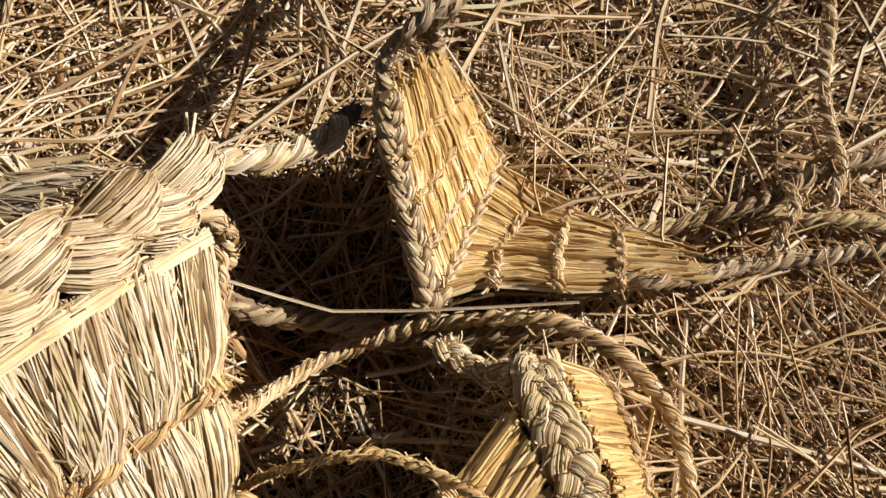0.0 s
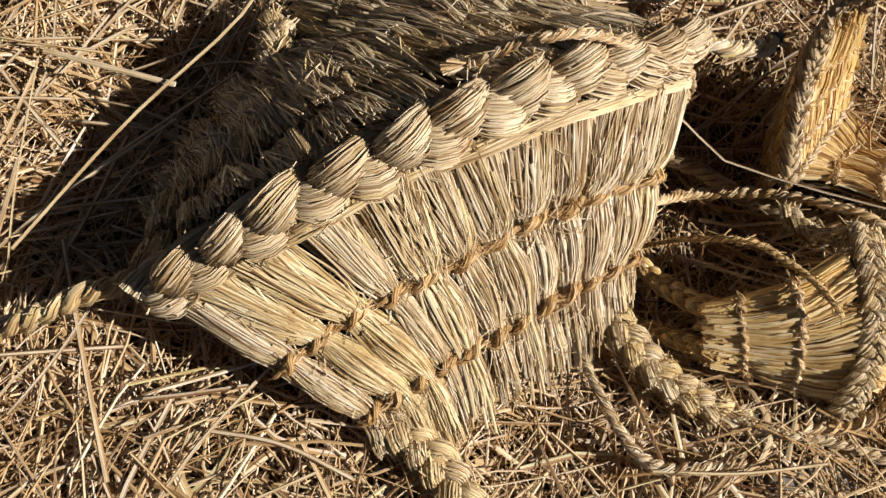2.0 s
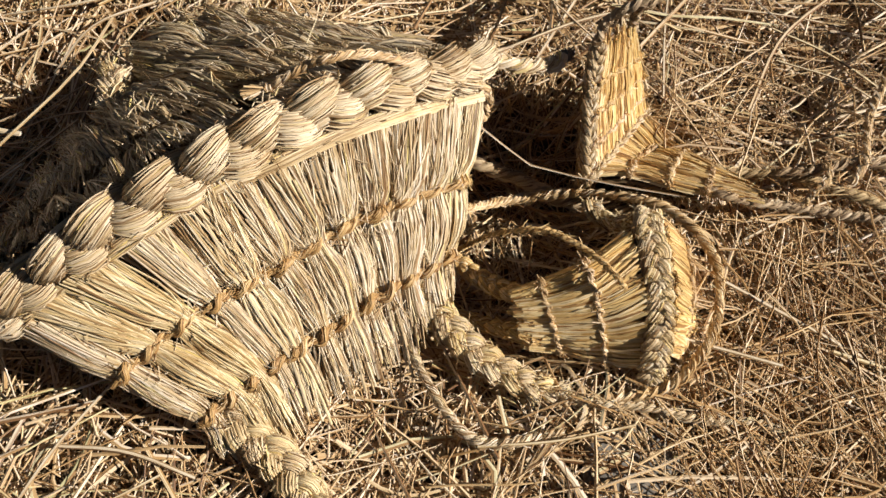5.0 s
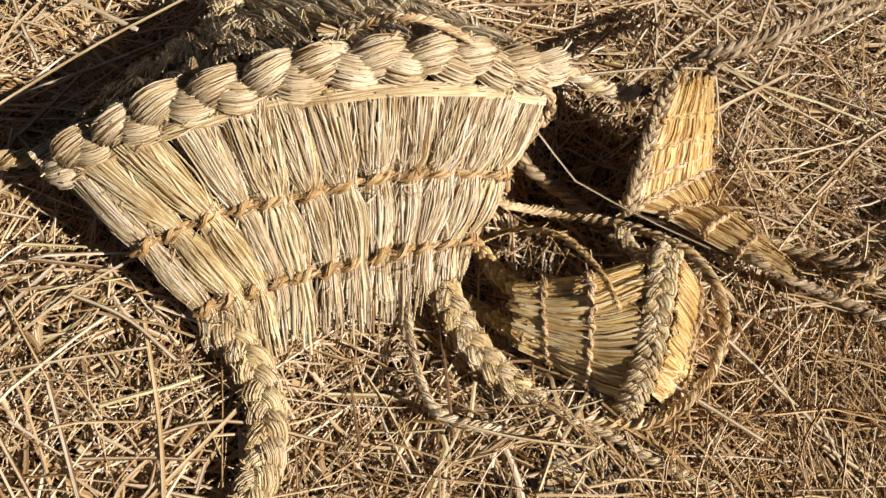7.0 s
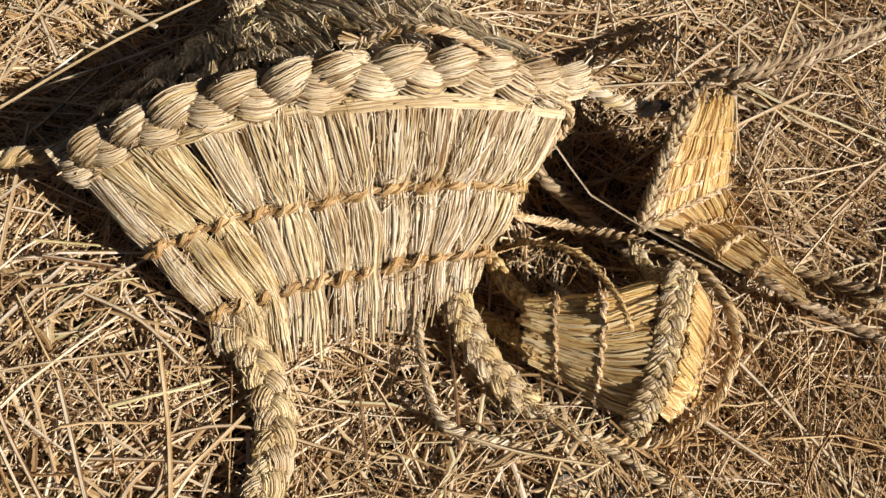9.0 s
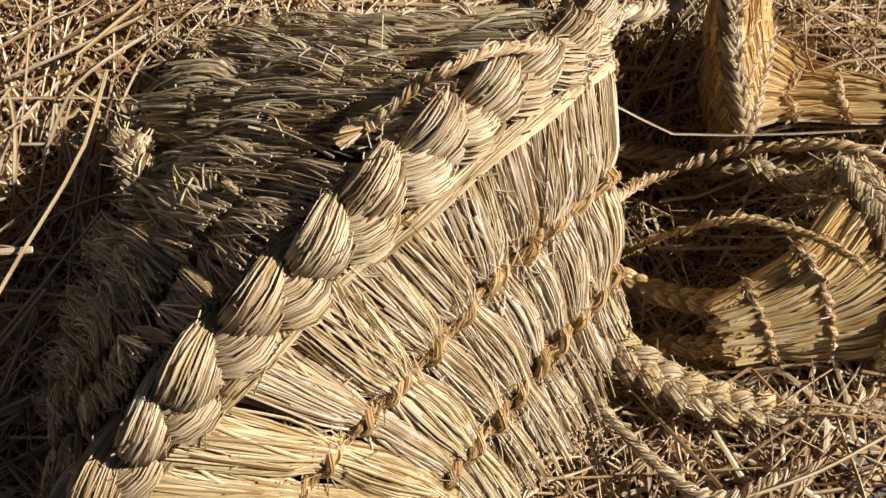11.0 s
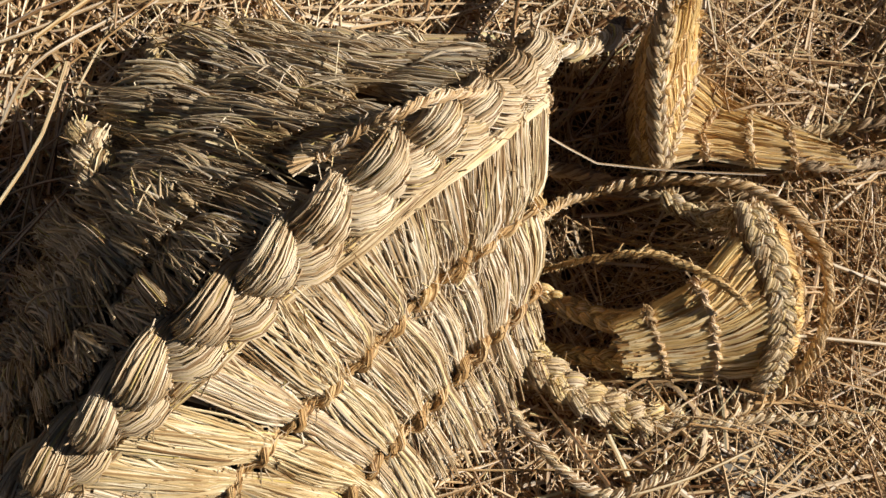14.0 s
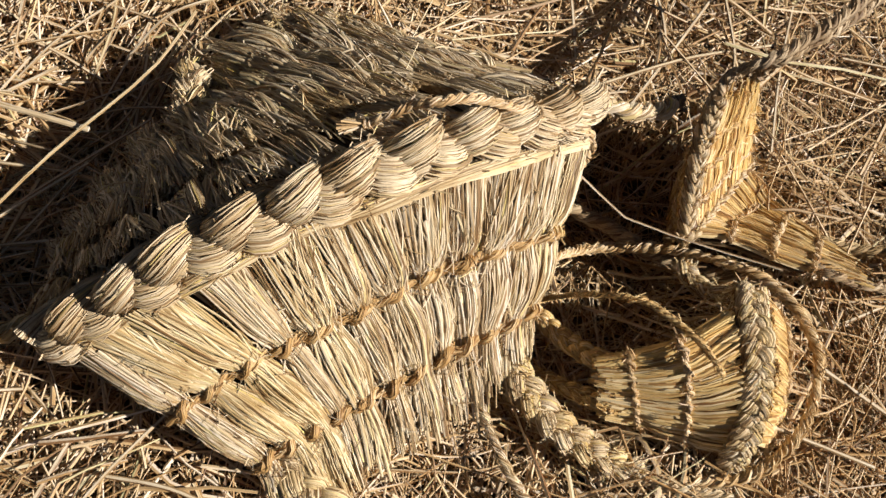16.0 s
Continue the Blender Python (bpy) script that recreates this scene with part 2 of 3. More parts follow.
def twist_rope(st, pts, radius, pitch, count=8, rad=None, wander=0.0):
    """A rope of two twisted strands of straw."""
    L = length(pts)
    k = max(14, int(L / pitch * 8))
    c = spline(pts, k)
    if wander:
        t = np.linspace(0, L * 14, k)
        c = c + wander * np.stack([np.sin(t * 1.3 + radius * 900), np.cos(t * 0.9), 0.4 * np.sin(t * 2.1)], 1)
    T, S, U = frame_of(c, (0.13, 0.21, 0.97))
    s = np.linspace(0, L, k)
    swell = 1 + 0.12 * np.sin(s * 31 + radius * 500) + rng.normal(0, 0.07, k)
    for n in range(2):
        ph = 2 * np.pi * s / pitch + np.pi * n
        line = c + radius * 0.48 * swell[:, None] * (np.cos(ph)[:, None] * S + np.sin(ph)[:, None] * U)
        sheaf(st, line, radius * 0.56 * swell, radius * 0.56 * swell, count, rad or radius * 0.22, (0.13, 0.21, 0.97), twist=6.0 * L / pitch * 0.5, loose=0.12)
    hairs(st, c, radius * 0.95, int(L * 420), (0.004, 0.013))


def plaited_part(name, pts, width, thick, period, count, rad, up, taper, loose, fuzz, material, parent, label, swing=0.24, plump=0.12, fill=0.235):
    """A plait whose strands are parts of their own, under the binding at its end."""
    st = Stalks()
    knot(st, spline(pts, 40)[1], min(width, thick) * 0.42, 0.0013, 4, np.subtract(pts[1], pts[0]))
    whole = part(name, st, CORD, parent, label)
    for one in plait(None, pts, width, thick, period, count, rad, up, taper, loose, fuzz, swing, plump, fill):
        part("strand", one, material, whole, kind="stuff")
    return whole


def knot(st, at, size, rad, turns=3, axis=(1, 0, 0)):
    """A small lump of wound straw with frayed ends."""
    ax = np.asarray(axis, float) / np.linalg.norm(axis)
    S = np.cross(ax, (0.2, 0.3, 0.9))
    S /= np.linalg.norm(S)
    U = np.cross(S, ax)
    for i in range(7):
        t = np.linspace(0, 2 * np.pi * turns / 2, 16) + rng.uniform(0, 6)
        r = size * rng.uniform(0.55, 0.8)
        sh = np.linspace(-0.5, 0.5, 16) * size * rng.uniform(0.4, 1.2)
        st.add(np.asarray(at) + r * (np.cos(t)[:, None] * S + np.sin(t)[:, None] * U) + sh[:, None] * ax, rad * 1.4, 4)
    for i in range(6):
        d = rng.normal(0, 1, 3)
        d[2] = abs(d[2]) * 0.6
        d /= np.linalg.norm(d)
        st.add(np.asarray(at) + np.linspace(0.3, rng.uniform(1.2, 2.2), 4)[:, None] * size * d, rad * 0.8, 4)


class Patch:
    """A skin of straw stretched between a few cross lines, from the rim (v = 0) to the cut ends (v = 1)."""

    def __init__(self, rows, vs):
        self.rows, self.vs = [spline(r, 61) for r in rows], np.asarray(vs, float)

    def line(self, u, v):
        """Points for arrays u and v of one shape."""
        u, v = np.broadcast_arrays(np.asarray(u, float), np.asarray(v, float))
        x = np.linspace(0, 1, 61)
        rows = np.stack([np.stack([np.interp(u, x, r[:, i]) for i in range(3)], -1) for r in self.rows])
        vs = self.vs
        j = np.clip(np.searchsorted(vs, v) - 1, 0, len(vs) - 2)
        t = (v - vs[j]) / (vs[j + 1] - vs[j])
        take = lambda q: np.take_along_axis(rows, np.clip(q, 0, len(vs) - 1)[None, ..., None], 0)[0]
        a, b = take(j), take(j + 1)
        lin = a + (b - a) * t[..., None]
        before = np.where((j > 0)[..., None], take(j - 1), 2 * a - b)
        after = np.where((j + 2 < len(vs))[..., None], take(j + 2), 2 * b - a)
        t = np.clip(t, 0, 1)[..., None]
        cur = 0.5 * (2 * a + (b - before) * t + (2 * before - 5 * a + 4 * b - after) * t**2 + (3 * a - before - 3 * b + after) * t**3)
        return np.where((v > 1)[..., None] | (v < 0)[..., None], lin, 0.5 * cur + 0.5 * lin)

    def normal(self, u, v, up):
        e = 0.02
        n = np.cross(self.line(np.clip(u + e, 0, 1), v) - self.line(np.clip(u - e, 0, 1), v), self.line(u, np.minimum(v + e, 1)) - self.line(u, np.maximum(v - e, 0)))
        n /= np.linalg.norm(n, axis=-1, keepdims=True) + 1e-12
        return n * np.sign((n * np.asarray(up)).sum(-1, keepdims=True))


def bundle(patch, u0, u1, ties, count, rad, up, thick=0.012, v0=-0.03, v1=1.0, ragged=0.05, k=15, splay=0.25, loose=0.0, round_=1.0, draw=0.3, cut=0.18, ragged0=0.0, tip=0.0, turn=0.28, flare=0.0, wavy=0.030):
    """One bundle of a patch: stalks in a rounded layer, drawn in at the ties."""
    st = Stalks()
    mid, half = (u0 + u1) / 2, (u1 - u0) / 2
    slant, raised = rng.normal(0, turn) * half, rng.uniform(0, 0.4) * thick
    a = rng.uniform(-1, 1, count)
    vend = v1 + rng.normal(0, ragged, count) + 0.015 * (1 - a * a)
    vbeg = v0 + np.abs(rng.normal(0, ragged0, count))
    vbeg = np.where(rng.uniform(0, 1, count) < cut, rng.uniform(0.0, 0.6, count), vbeg)
    vend = np.where((rng.uniform(0, 1, count) < cut) & (vbeg <= 0), rng.uniform(0.55, 0.95, count), vend)
    v = vbeg[:, None] + (vend - vbeg)[:, None] * np.linspace(0, 1, k)[None, :]
    pinch = np.ones_like(v)
    for tv in ties:
        pinch -= draw * np.exp(-(((v - tv) / 0.075) ** 2))
    lean = (rng.normal(0, splay, count) * np.where(rng.uniform(0, 1, count) < 0.15, 3.0, 1.0))[:, None] * (np.linspace(0, 1, k)[None, :] - 0.4)
    aa = np.clip(a[:, None] + lean * 0.8, -1.25, 1.25)
    u = mid + slant * (0.5 - v) * 2 + half * (aa * pinch * 1.02 + np.cumsum(rng.normal(0, wavy, (count, k)), 1))
    ua = np.clip(u, 0, 1)
    P = patch.line(ua, v)
    N = patch.normal(ua, np.clip(v, 0, 1), up)
    dome = np.sqrt(np.clip(1 - (aa * 0.93) ** 2, 0.05, 1))
    lay = rng.uniform(0.0, 1, count) ** 0.6
    h = raised + thick * (dome * round_ + (1 - round_)) * lay[:, None] * (pinch**2) + tip * (1 + np.clip(aa, -1, 1)) * pinch + flare * np.clip((v - ties[-1]) / (v1 - ties[-1]), 0, 1.2) * lay[:, None]
    jit = np.cumsum(rng.normal(0, 0.0003 + loose, (count, k)), 1)
    P = P + (h + jit * 0.6)[..., None] * N
    wide = np.where(rng.uniform(0, 1, count) < 0.2, 1.6, 1.0)
    st.add(P, rad * rng.uniform(0.55, 1.35, count) * wide, 4, np.where(wide > 1, 0.4, rng.uniform(0.6, 1.0, count)))
    return st


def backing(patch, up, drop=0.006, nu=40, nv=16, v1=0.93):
    """An inner layer behind the bundles, as flat stalks close together; its dark colour paints the shade in the gaps.
    """
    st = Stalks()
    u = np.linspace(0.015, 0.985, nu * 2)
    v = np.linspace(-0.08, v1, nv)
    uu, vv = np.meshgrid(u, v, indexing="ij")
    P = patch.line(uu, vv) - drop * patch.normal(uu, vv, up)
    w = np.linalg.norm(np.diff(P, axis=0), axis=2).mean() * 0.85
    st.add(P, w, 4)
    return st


def cord_row(patch, v, us, up, lift, radius, sag=0.006, wiggle=0.35):
    """A tie cord over the bundles: it rises over each and dips between them."""
    n = len(us) * 10
    u = np.linspace(us[0], us[-1], n)
    gap = np.interp(u, us, np.arange(len(us)))
    dip = np.abs(np.cos(np.pi * gap))
    vv = np.clip(v + 0.014 * np.sin(2 * np.pi * gap) * np.interp(u, (0.6, 0.9), (1.0, 0.3)), 0, 1)
    P = patch.line(u, vv)
    N = patch.normal(u, vv, up)
    return P + (lift - sag * dip**2)[:, None] * N


# ---- ground ----
def ground_height(x, y):
    dip = 0.120 * np.exp(-(((x - 0.20) / 0.115) ** 4) - ((y - 0.24) / 0.19) ** 4)
    heap = 0.016 * np.exp(-(((x + 0.10) / 0.19) ** 2) - ((y + 0.265) / 0.11) ** 2)
    dip2 = 0.065 * np.exp(-(((x + 0.40) / 0.15) ** 2) - ((y - 0.05) / 0.22) ** 2)
    dip3 = 0.036 * np.exp(-(((x - 0.19) / 0.10) ** 2) - ((y + 0.05) / 0.12) ** 2)
    bank = 0.008 * np.exp(-(((x - 0.59) / 0.13) ** 2) - ((y - 0.44) / 0.09) ** 2)
    fall = 0.045 / ((1 + np.exp(-(y - 0.44) / 0.05)) * (1 + np.exp((x - 0.50) / 0.05)))
    return heap + bank - dip - dip2 - dip3 - fall + 0.012 * np.sin(3.1 * x + 1.0) * np.cos(2.7 * y) - 0.014 + 0.010 * np.sin(9.0 * x + 4.0 * y) * np.cos(7.0 * y - 3.0 * x)


def build_ground():
    near = np.linspace(-1.3, 1.4, 90)
    far = np.array([1.7, 2.0, 2.4, 2.8, 4.0, 9.0, 25.0, 80.0, 300.0, 1500.0])
    ax = np.r_[-far[::-1], near, far]
    X, Y = np.meshgrid(ax, ax, indexing="ij")
    Z = np.where((np.abs(X) < 3.0) & (np.abs(Y) < 3.0), ground_height(X, Y) - 0.012, -0.05)
    n = len(ax)
    verts = np.stack([X, Y, Z], -1).reshape(-1, 3)
    i, j = np.meshgrid(np.arange(n - 1), np.arange(n - 1), indexing="ij")
    b = (i * n + j).ravel()
    me = bpy.data.meshes.new("ground")
    me.from_pydata(verts.tolist(), [], np.stack([b, b + n, b + n + 1, b + 1], 1).tolist())
    me.polygons.foreach_set("use_smooth", np.ones(len(me.polygons), bool))
    me.materials.append(SOIL)
    tagged(new("ground", me), "brown soil under a thick layer of dry straw", "ground", kind="structure")


build_ground()


def litter(n, box, lengths, rads, heights, name, material, label, heading=None, spread=9.0, tilt=0.06, k=5, bow=0.10, flat=(0.45, 1.0), sides=4, clear=0.0):
    """Loose straw strewn over a stretch of ground, outside the inner square of half width clear."""
    st = Stalks()
    x0, x1, y0, y1 = box
    x, y = rng.uniform(x0, x1, n), rng.uniform(y0, y1, n)
    keep = (np.abs(x) >= clear) | (np.abs(y - 0.2) >= clear)
    x, y, n = x[keep], y[keep], int(keep.sum())
    L = rng.uniform(*lengths, n) * rng.uniform(0.6, 1.2, n)
    a = rng.uniform(0, np.pi, n) if heading is None else rng.normal(heading, spread, n)
    t = np.linspace(-0.5, 0.5, k)
    d = np.stack([np.cos(a), np.sin(a)], 1)
    side = np.stack([-d[:, 1], d[:, 0]], 1)
    bend = rng.normal(0, bow, n) * L
    base = np.stack([x, y], 1)
    XY = base[:, None] + (L[:, None] * t)[..., None] * d[:, None] + (bend[:, None] * (0.25 - t**2) * 4)[..., None] * side[:, None]
    wave = np.sin(t[None, :] * rng.uniform(4, 11, n)[:, None] + rng.uniform(0, 6, n)[:, None]) * (rng.uniform(0, 0.018, n) * L)[:, None]
    XY += wave[..., None] * side[:, None]
    crook = rng.uniform(0, 1, n) < 0.15
    XY += (crook * rng.normal(0, 0.18, n) * L)[:, None, None] * np.abs(t)[None, :, None] * side[:, None]
    z = rng.uniform(*heights, n)[:, None] + (rng.normal(0, tilt, n) * L)[:, None] * t[None, :] - (rng.uniform(0, 0.05, n) * L)[:, None] * (t**2)[None, :] * 4
    Z = np.maximum(z, -0.02) + ground_height(XY[..., 0], XY[..., 1])
    rad = rng.uniform(*rads, n)
    taper = np.linspace(1.1, 0.75, k)[None, :] * rad[:, None]
    st.add(np.concatenate([XY, Z[..., None]], 2), taper, sides, rng.uniform(*flat, n))
    return lone(name, st, material, label, "straw", kind="stuff")


BED = (-0.90, 1.00, -0.70, 1.10)
litter(18000, BED, (0.05, 0.22), (0.0006, 0.0014), (-0.014, 0.010), "straw_litter", LITTER, "tangled dry rice straw covering the ground", bow=0.05, sides=4, k=4)
litter(8600, BED, (0.07, 0.28), (0.0006, 0.0015), (0.002, 0.032), "loose_straw", LITTER, "long loose dry stalks lying over the straw litter", bow=0.045, k=5)
litter(1700, BED, (0.09, 0.26), (0.0014, 0.0024), (0.006, 0.036), "thick_straw", LITTER, "thick dry stalks among the straw litter", bow=0.02, k=4)
litter(2300, (0.46, 0.86, -0.25, 0.42), (0.10, 0.30), (0.0006, 0.0014), (0.000, 0.040), "combed_straw", RUSSET, "golden straw lying combed in one direction", -0.50, 0.85, 0.12, k=6, bow=0.14)
litter(1200, BED, (0.05, 0.20), (0.0018, 0.0036), (0.004, 0.026), "straw_leaves", LITTER, "flat dry straw leaves among the litter", bow=0.22, k=7, flat=(0.10, 0.25))
litter(4200, (-0.80, 0.90, -0.60, 1.00), (0.010, 0.05), (0.0005, 0.0012), (-0.004, 0.024), "chaff", LITTER, "short broken bits of dry straw", tilt=0.35, k=3, sides=3)
litter(2600, (-2.3, 2.4, -2.1, 2.5), (0.12, 0.40), (0.0020, 0.0042), (-0.004, 0.012), "scattered_straw", LITTER, "thinly scattered dry stalks on the soil around", k=3, sides=3, clear=1.0)

# ---- the large straw carrier: two sloping skirts under a plaited ridge ----
RIDGE = [(-0.226, -0.177, 0.092), (-0.208, -0.155, 0.116), (-0.170, -0.100, 0.156), (-0.138, -0.042, 0.180), (-0.104, 0.008, 0.193), (-0.075, 0.060, 0.200), (-0.043, 0.112, 0.199), (-0.012, 0.165, 0.190), (0.022, 0.220, 0.172), (0.057, 0.282, 0.134), (0.074, 0.332, 0.098)]
FRONT = Patch([
    [(-0.208, -0.178, 0.086), (-0.160, -0.107, 0.146), (-0.110, -0.021, 0.178), (-0.071, 0.042, 0.188), (-0.021, 0.118, 0.186), (0.030, 0.200, 0.160), (0.084, 0.292, 0.094)],
    [(-0.085, -0.178, 0.072), (-0.058, -0.105, 0.094), (-0.029, -0.051, 0.104), (0.001, 0.000, 0.104), (0.030, 0.060, 0.101), (0.075, 0.130, 0.090), (0.123, 0.203, 0.055)],
    [(0.002, -0.172, 0.042), (0.024, -0.118, 0.050), (0.045, -0.074, 0.054), (0.072, -0.022, 0.054), (0.100, 0.036, 0.050), (0.130, 0.090, 0.040), (0.148, 0.126, 0.024)],
    [(0.020, -0.180, 0.024), (0.052, -0.138, 0.026), (0.082, -0.100, 0.024), (0.112, -0.050, 0.017), (0.142, -0.008, 0.008), (0.160, 0.040, 0.006), (0.165, 0.085, 0.006)],
], (0, 0.5, 0.83, 1.0))
BACK = Patch([
    [(-0.236, -0.172, 0.080), (-0.186, -0.092, 0.146), (-0.124, 0.002, 0.184), (-0.086, 0.066, 0.192), (-0.034, 0.148, 0.186), (0.014, 0.232, 0.158), (0.062, 0.322, 0.098)],
    [(-0.262, -0.130, 0.040), (-0.246, -0.045, 0.074), (-0.212, 0.045, 0.106), (-0.176, 0.110, 0.120), (-0.140, 0.180, 0.118), (-0.100, 0.240, 0.104), (-0.030, 0.300, 0.080)],
    [(-0.285, -0.112, 0.014), (-0.292, -0.025, 0.012), (-0.286, 0.050, 0.024), (-0.262, 0.120, 0.038), (-0.245, 0.180, 0.060), (-0.215, 0.240, 0.050), (-0.125, 0.290, 0.045)],
], (0, 0.5, 1.0))

carrier = thing("straw_carrier", (-0.06, 0.05, 0.0), "large pale straw carrier with plaited ridge lying on loose straw", "straw carrier")
UPF, UPB = (0.6, -0.35, 0.75), (-0.6, 0.35, 0.75)
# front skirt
skirt = part("front_skirt", backing(FRONT, UPF, 0.004), GAP_SHADE, carrier, "inner layer of the sunlit skirt, darkened as shade between sheaves", "stuff")
edges_f = np.linspace(0.0, 1.0, 13) + np.r_[0, rng.uniform(-0.009, 0.009, 11), 0]
for i in range(12):
    last = (0.99, 0.98, 0.98, 0.94, 0.94, 0.91, 0.92, 0.89, 0.90, 0.88, 0.88, 0.87)[i]
    part("sheaf_of_straw", bundle(FRONT, edges_f[i], edges_f[i + 1], (0.5, 0.83), 270, 0.00088, UPF, 0.018, 0.01, last, 0.06, 13, 0.85, 0.0001, 0.70, 0.35, 0.34, 0.0, 0.0038, 0.36, 0.0, 0.014), PALE, skirt, kind="stuff")
for v in (0.5, 0.83):
    st = Stalks()
    us = np.r_[0.0, (edges_f[1:-1]), 1.0]
    twist_rope(st, cord_row(FRONT, v, us, UPF, 0.0195, 0.005, 0.010)[::3], 0.0053, 0.034, 14, 0.0009)
    part("tie_cord", st, AMBER, skirt, "brownish twisted tie cord")
# loose ends at the right end of the tie cords
for at in (FRONT.line(1.0, 0.5) + np.array([0.004, -0.004, 0.012]), FRONT.line(0.99, 0.83) + np.array([0.004, 0, 0.012])):
    st = Stalks()
    knot(st, at, 0.012, 0.0012, 3, (0.5, 0.8, 0.1))
    part("cord_knot", st, CORD, skirt, kind="stuff")
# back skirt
skirt_b = part("back_skirt", backing(BACK, UPB, 0.004), GAP_SHADE, carrier, "inner layer of the shaded skirt, darkened as shade between sheaves", "stuff")
edges_b = np.linspace(0.0, 1.0, 14) + np.r_[0, rng.uniform(-0.014, 0.014, 12), 0]
for start, tie, stop in ((-0.06, 0.30, 0.50), (0.22, 0.58, 0.78), (0.50, 0.84, 1.08)):
    shift = rng.uniform(-0.02, 0.02, 14) * np.r_[0, np.ones(12), 0]
    for i in range(13):
        e = edges_b + shift
        part("sheaf_of_straw", bundle(BACK, e[i], e[i + 1], (tie,), 110, 0.00085, UPB, 0.018, start, stop + rng.uniform(-0.04, 0.05), 0.075, 10, 0.9, 0.0002, 0.9, 0.62, 0.12, 0.05, 0.003, 0.9, 0.006, 0.016), PALE, skirt_b, kind="stuff")
for v in (0.30, 0.58, 0.84):
    st = Stalks()
    twist_rope(st, cord_row(BACK, v, edges_b, UPB, 0.0165, 0.006, 0.010)[::5], 0.0042, 0.028, 9)
    for u in edges_b[1:-1] + rng.normal(0, 0.006, 12):
        if rng.uniform() < 0.10:
            continue
        n = BACK.normal(u, v, UPB)
        p, d = BACK.line(u, v) + n * 0.0095, BACK.line(u, v + 0.05) - BACK.line(u, v - 0.05)
        d *= rng.uniform(0.012, 0.020) / np.linalg.norm(d)
        o = rng.normal(0, 0.003, 3)
        twist_rope(st, [p - d, p - 0.5 * d + n * 0.007 + o, p + 0.4 * d + n * 0.008 + o, p + d * 1.2], 0.0031, 0.020, 8)
    part("tie_cord", st, GREY_CORD, skirt_b, "knotted tie cord")
# cut ends that stick out where new straw was laid in
st = Stalks()
for i in range(420):
    u, v = rng.uniform(0.02, 0.98), rng.choice((0.30, 0.58, 0.84, 0.95)) + rng.normal(0, 0.06)
    n = BACK.normal(u, v, UPB)
    a = BACK.line(u, v) + n * 0.006
    d = BACK.line(np.clip(u + rng.normal(0, 0.05), 0, 1), min(v + 0.15, 1.1)) - BACK.line(u, v)
    d = d / np.linalg.norm(d) + n * rng.uniform(0.0, 0.3) + rng.normal(0, 0.22, 3)
    st.add(a + np.linspace(0, rng.uniform(0.012, 0.045), 4)[:, None] * d, rng.uniform(0.0004, 0.0010), 4)
part("stubble", st, PALE, skirt_b, "sticking-out cut straw ends", "stuff")
# ridge plait and the band below it
plaited_part("ridge_plait", np.array(RIDGE) + (0.004, -0.003, 0.002), 0.074, 0.050, 0.172, 270, 0.00068, (0.63, -0.38, 0.67), (0.88, 0.85), 0.16, 700, PLAIT, carrier, "thick three-strand plait of pale straw along the ridge", 0.172, 0.33, 0.234)
st = Stalks()
u = np.linspace(0.0, 1.0, 60)
line = FRONT.line(u, 0.040) + FRONT.normal(u, 0.04, UPF) * (0.0190 + np.interp(u, (0.4, 0.7), (0.0, 0.004)) + 0.002 * np.sin(np.linspace(0, 25, 60)))[:, None]
swell = (1 + 0.10 * np.sin(np.linspace(1, 26, 60))) * np.sin(np.linspace(0.35, 2.8, 60)) ** 0.5
sheaf(st, line, 0.0074 * swell, 0.0062 * swell, 120, 0.0007, UPF, 5.0, 0.25)
hairs(st, line, 0.004, 160, (0.010, 0.030), 0.0006)
part("rim_band", st, PLAIT, carrier, "band of straight straw under the plait")
# cord over the plait with a frayed end
st = Stalks()
CORD_TOP = [(0.097, 0.289, 0.122), (0.066, 0.254, 0.164), (0.036, 0.228, 0.200), (0.009, 0.206, 0.224), (-0.008, 0.189, 0.236), (-0.026, 0.169, 0.241), (-0.043, 0.159, 0.230), (-0.062, 0.139, 0.217), (-0.072, 0.130, 0.206)]
twist_rope(st, CORD_TOP, 0.0038, 0.022, 9)
end = np.array(CORD_TOP[-1])
knot(st, end, 0.006, 0.0010, 3, (0.8, 0.6, 0.3))
for i in range(26):
    d = np.array([-0.8, -0.75, -0.25]) + rng.normal(0, 0.22, 3)
    st.add(end + np.linspace(0, rng.uniform(0.018, 0.03), 5)[:, None] * d / np.linalg.norm(d), 0.0011, 4)
part("ridge_cord", st, CORD, carrier, "yellowish cord over the plait with a frayed end")
# right end knot and hanging tassel
st = Stalks()
knot(st, (0.075, 0.335, 0.108), 0.020, 0.0017, 4, (0.5, 0.8, -0.3))
twist_rope(st, [(0.092, 0.305, 0.098), (0.108, 0.300, 0.085), (0.112, 0.285, 0.062)], 0.0065, 0.028, 9)
twist_rope(st, [(0.102, 0.292, 0.075), (0.115, 0.255, 0.066), (0.124, 0.205, 0.060), (0.134, 0.178, 0.046)], 0.0045, 0.026, 8)
part("end_knot", st, CORD, carrier)
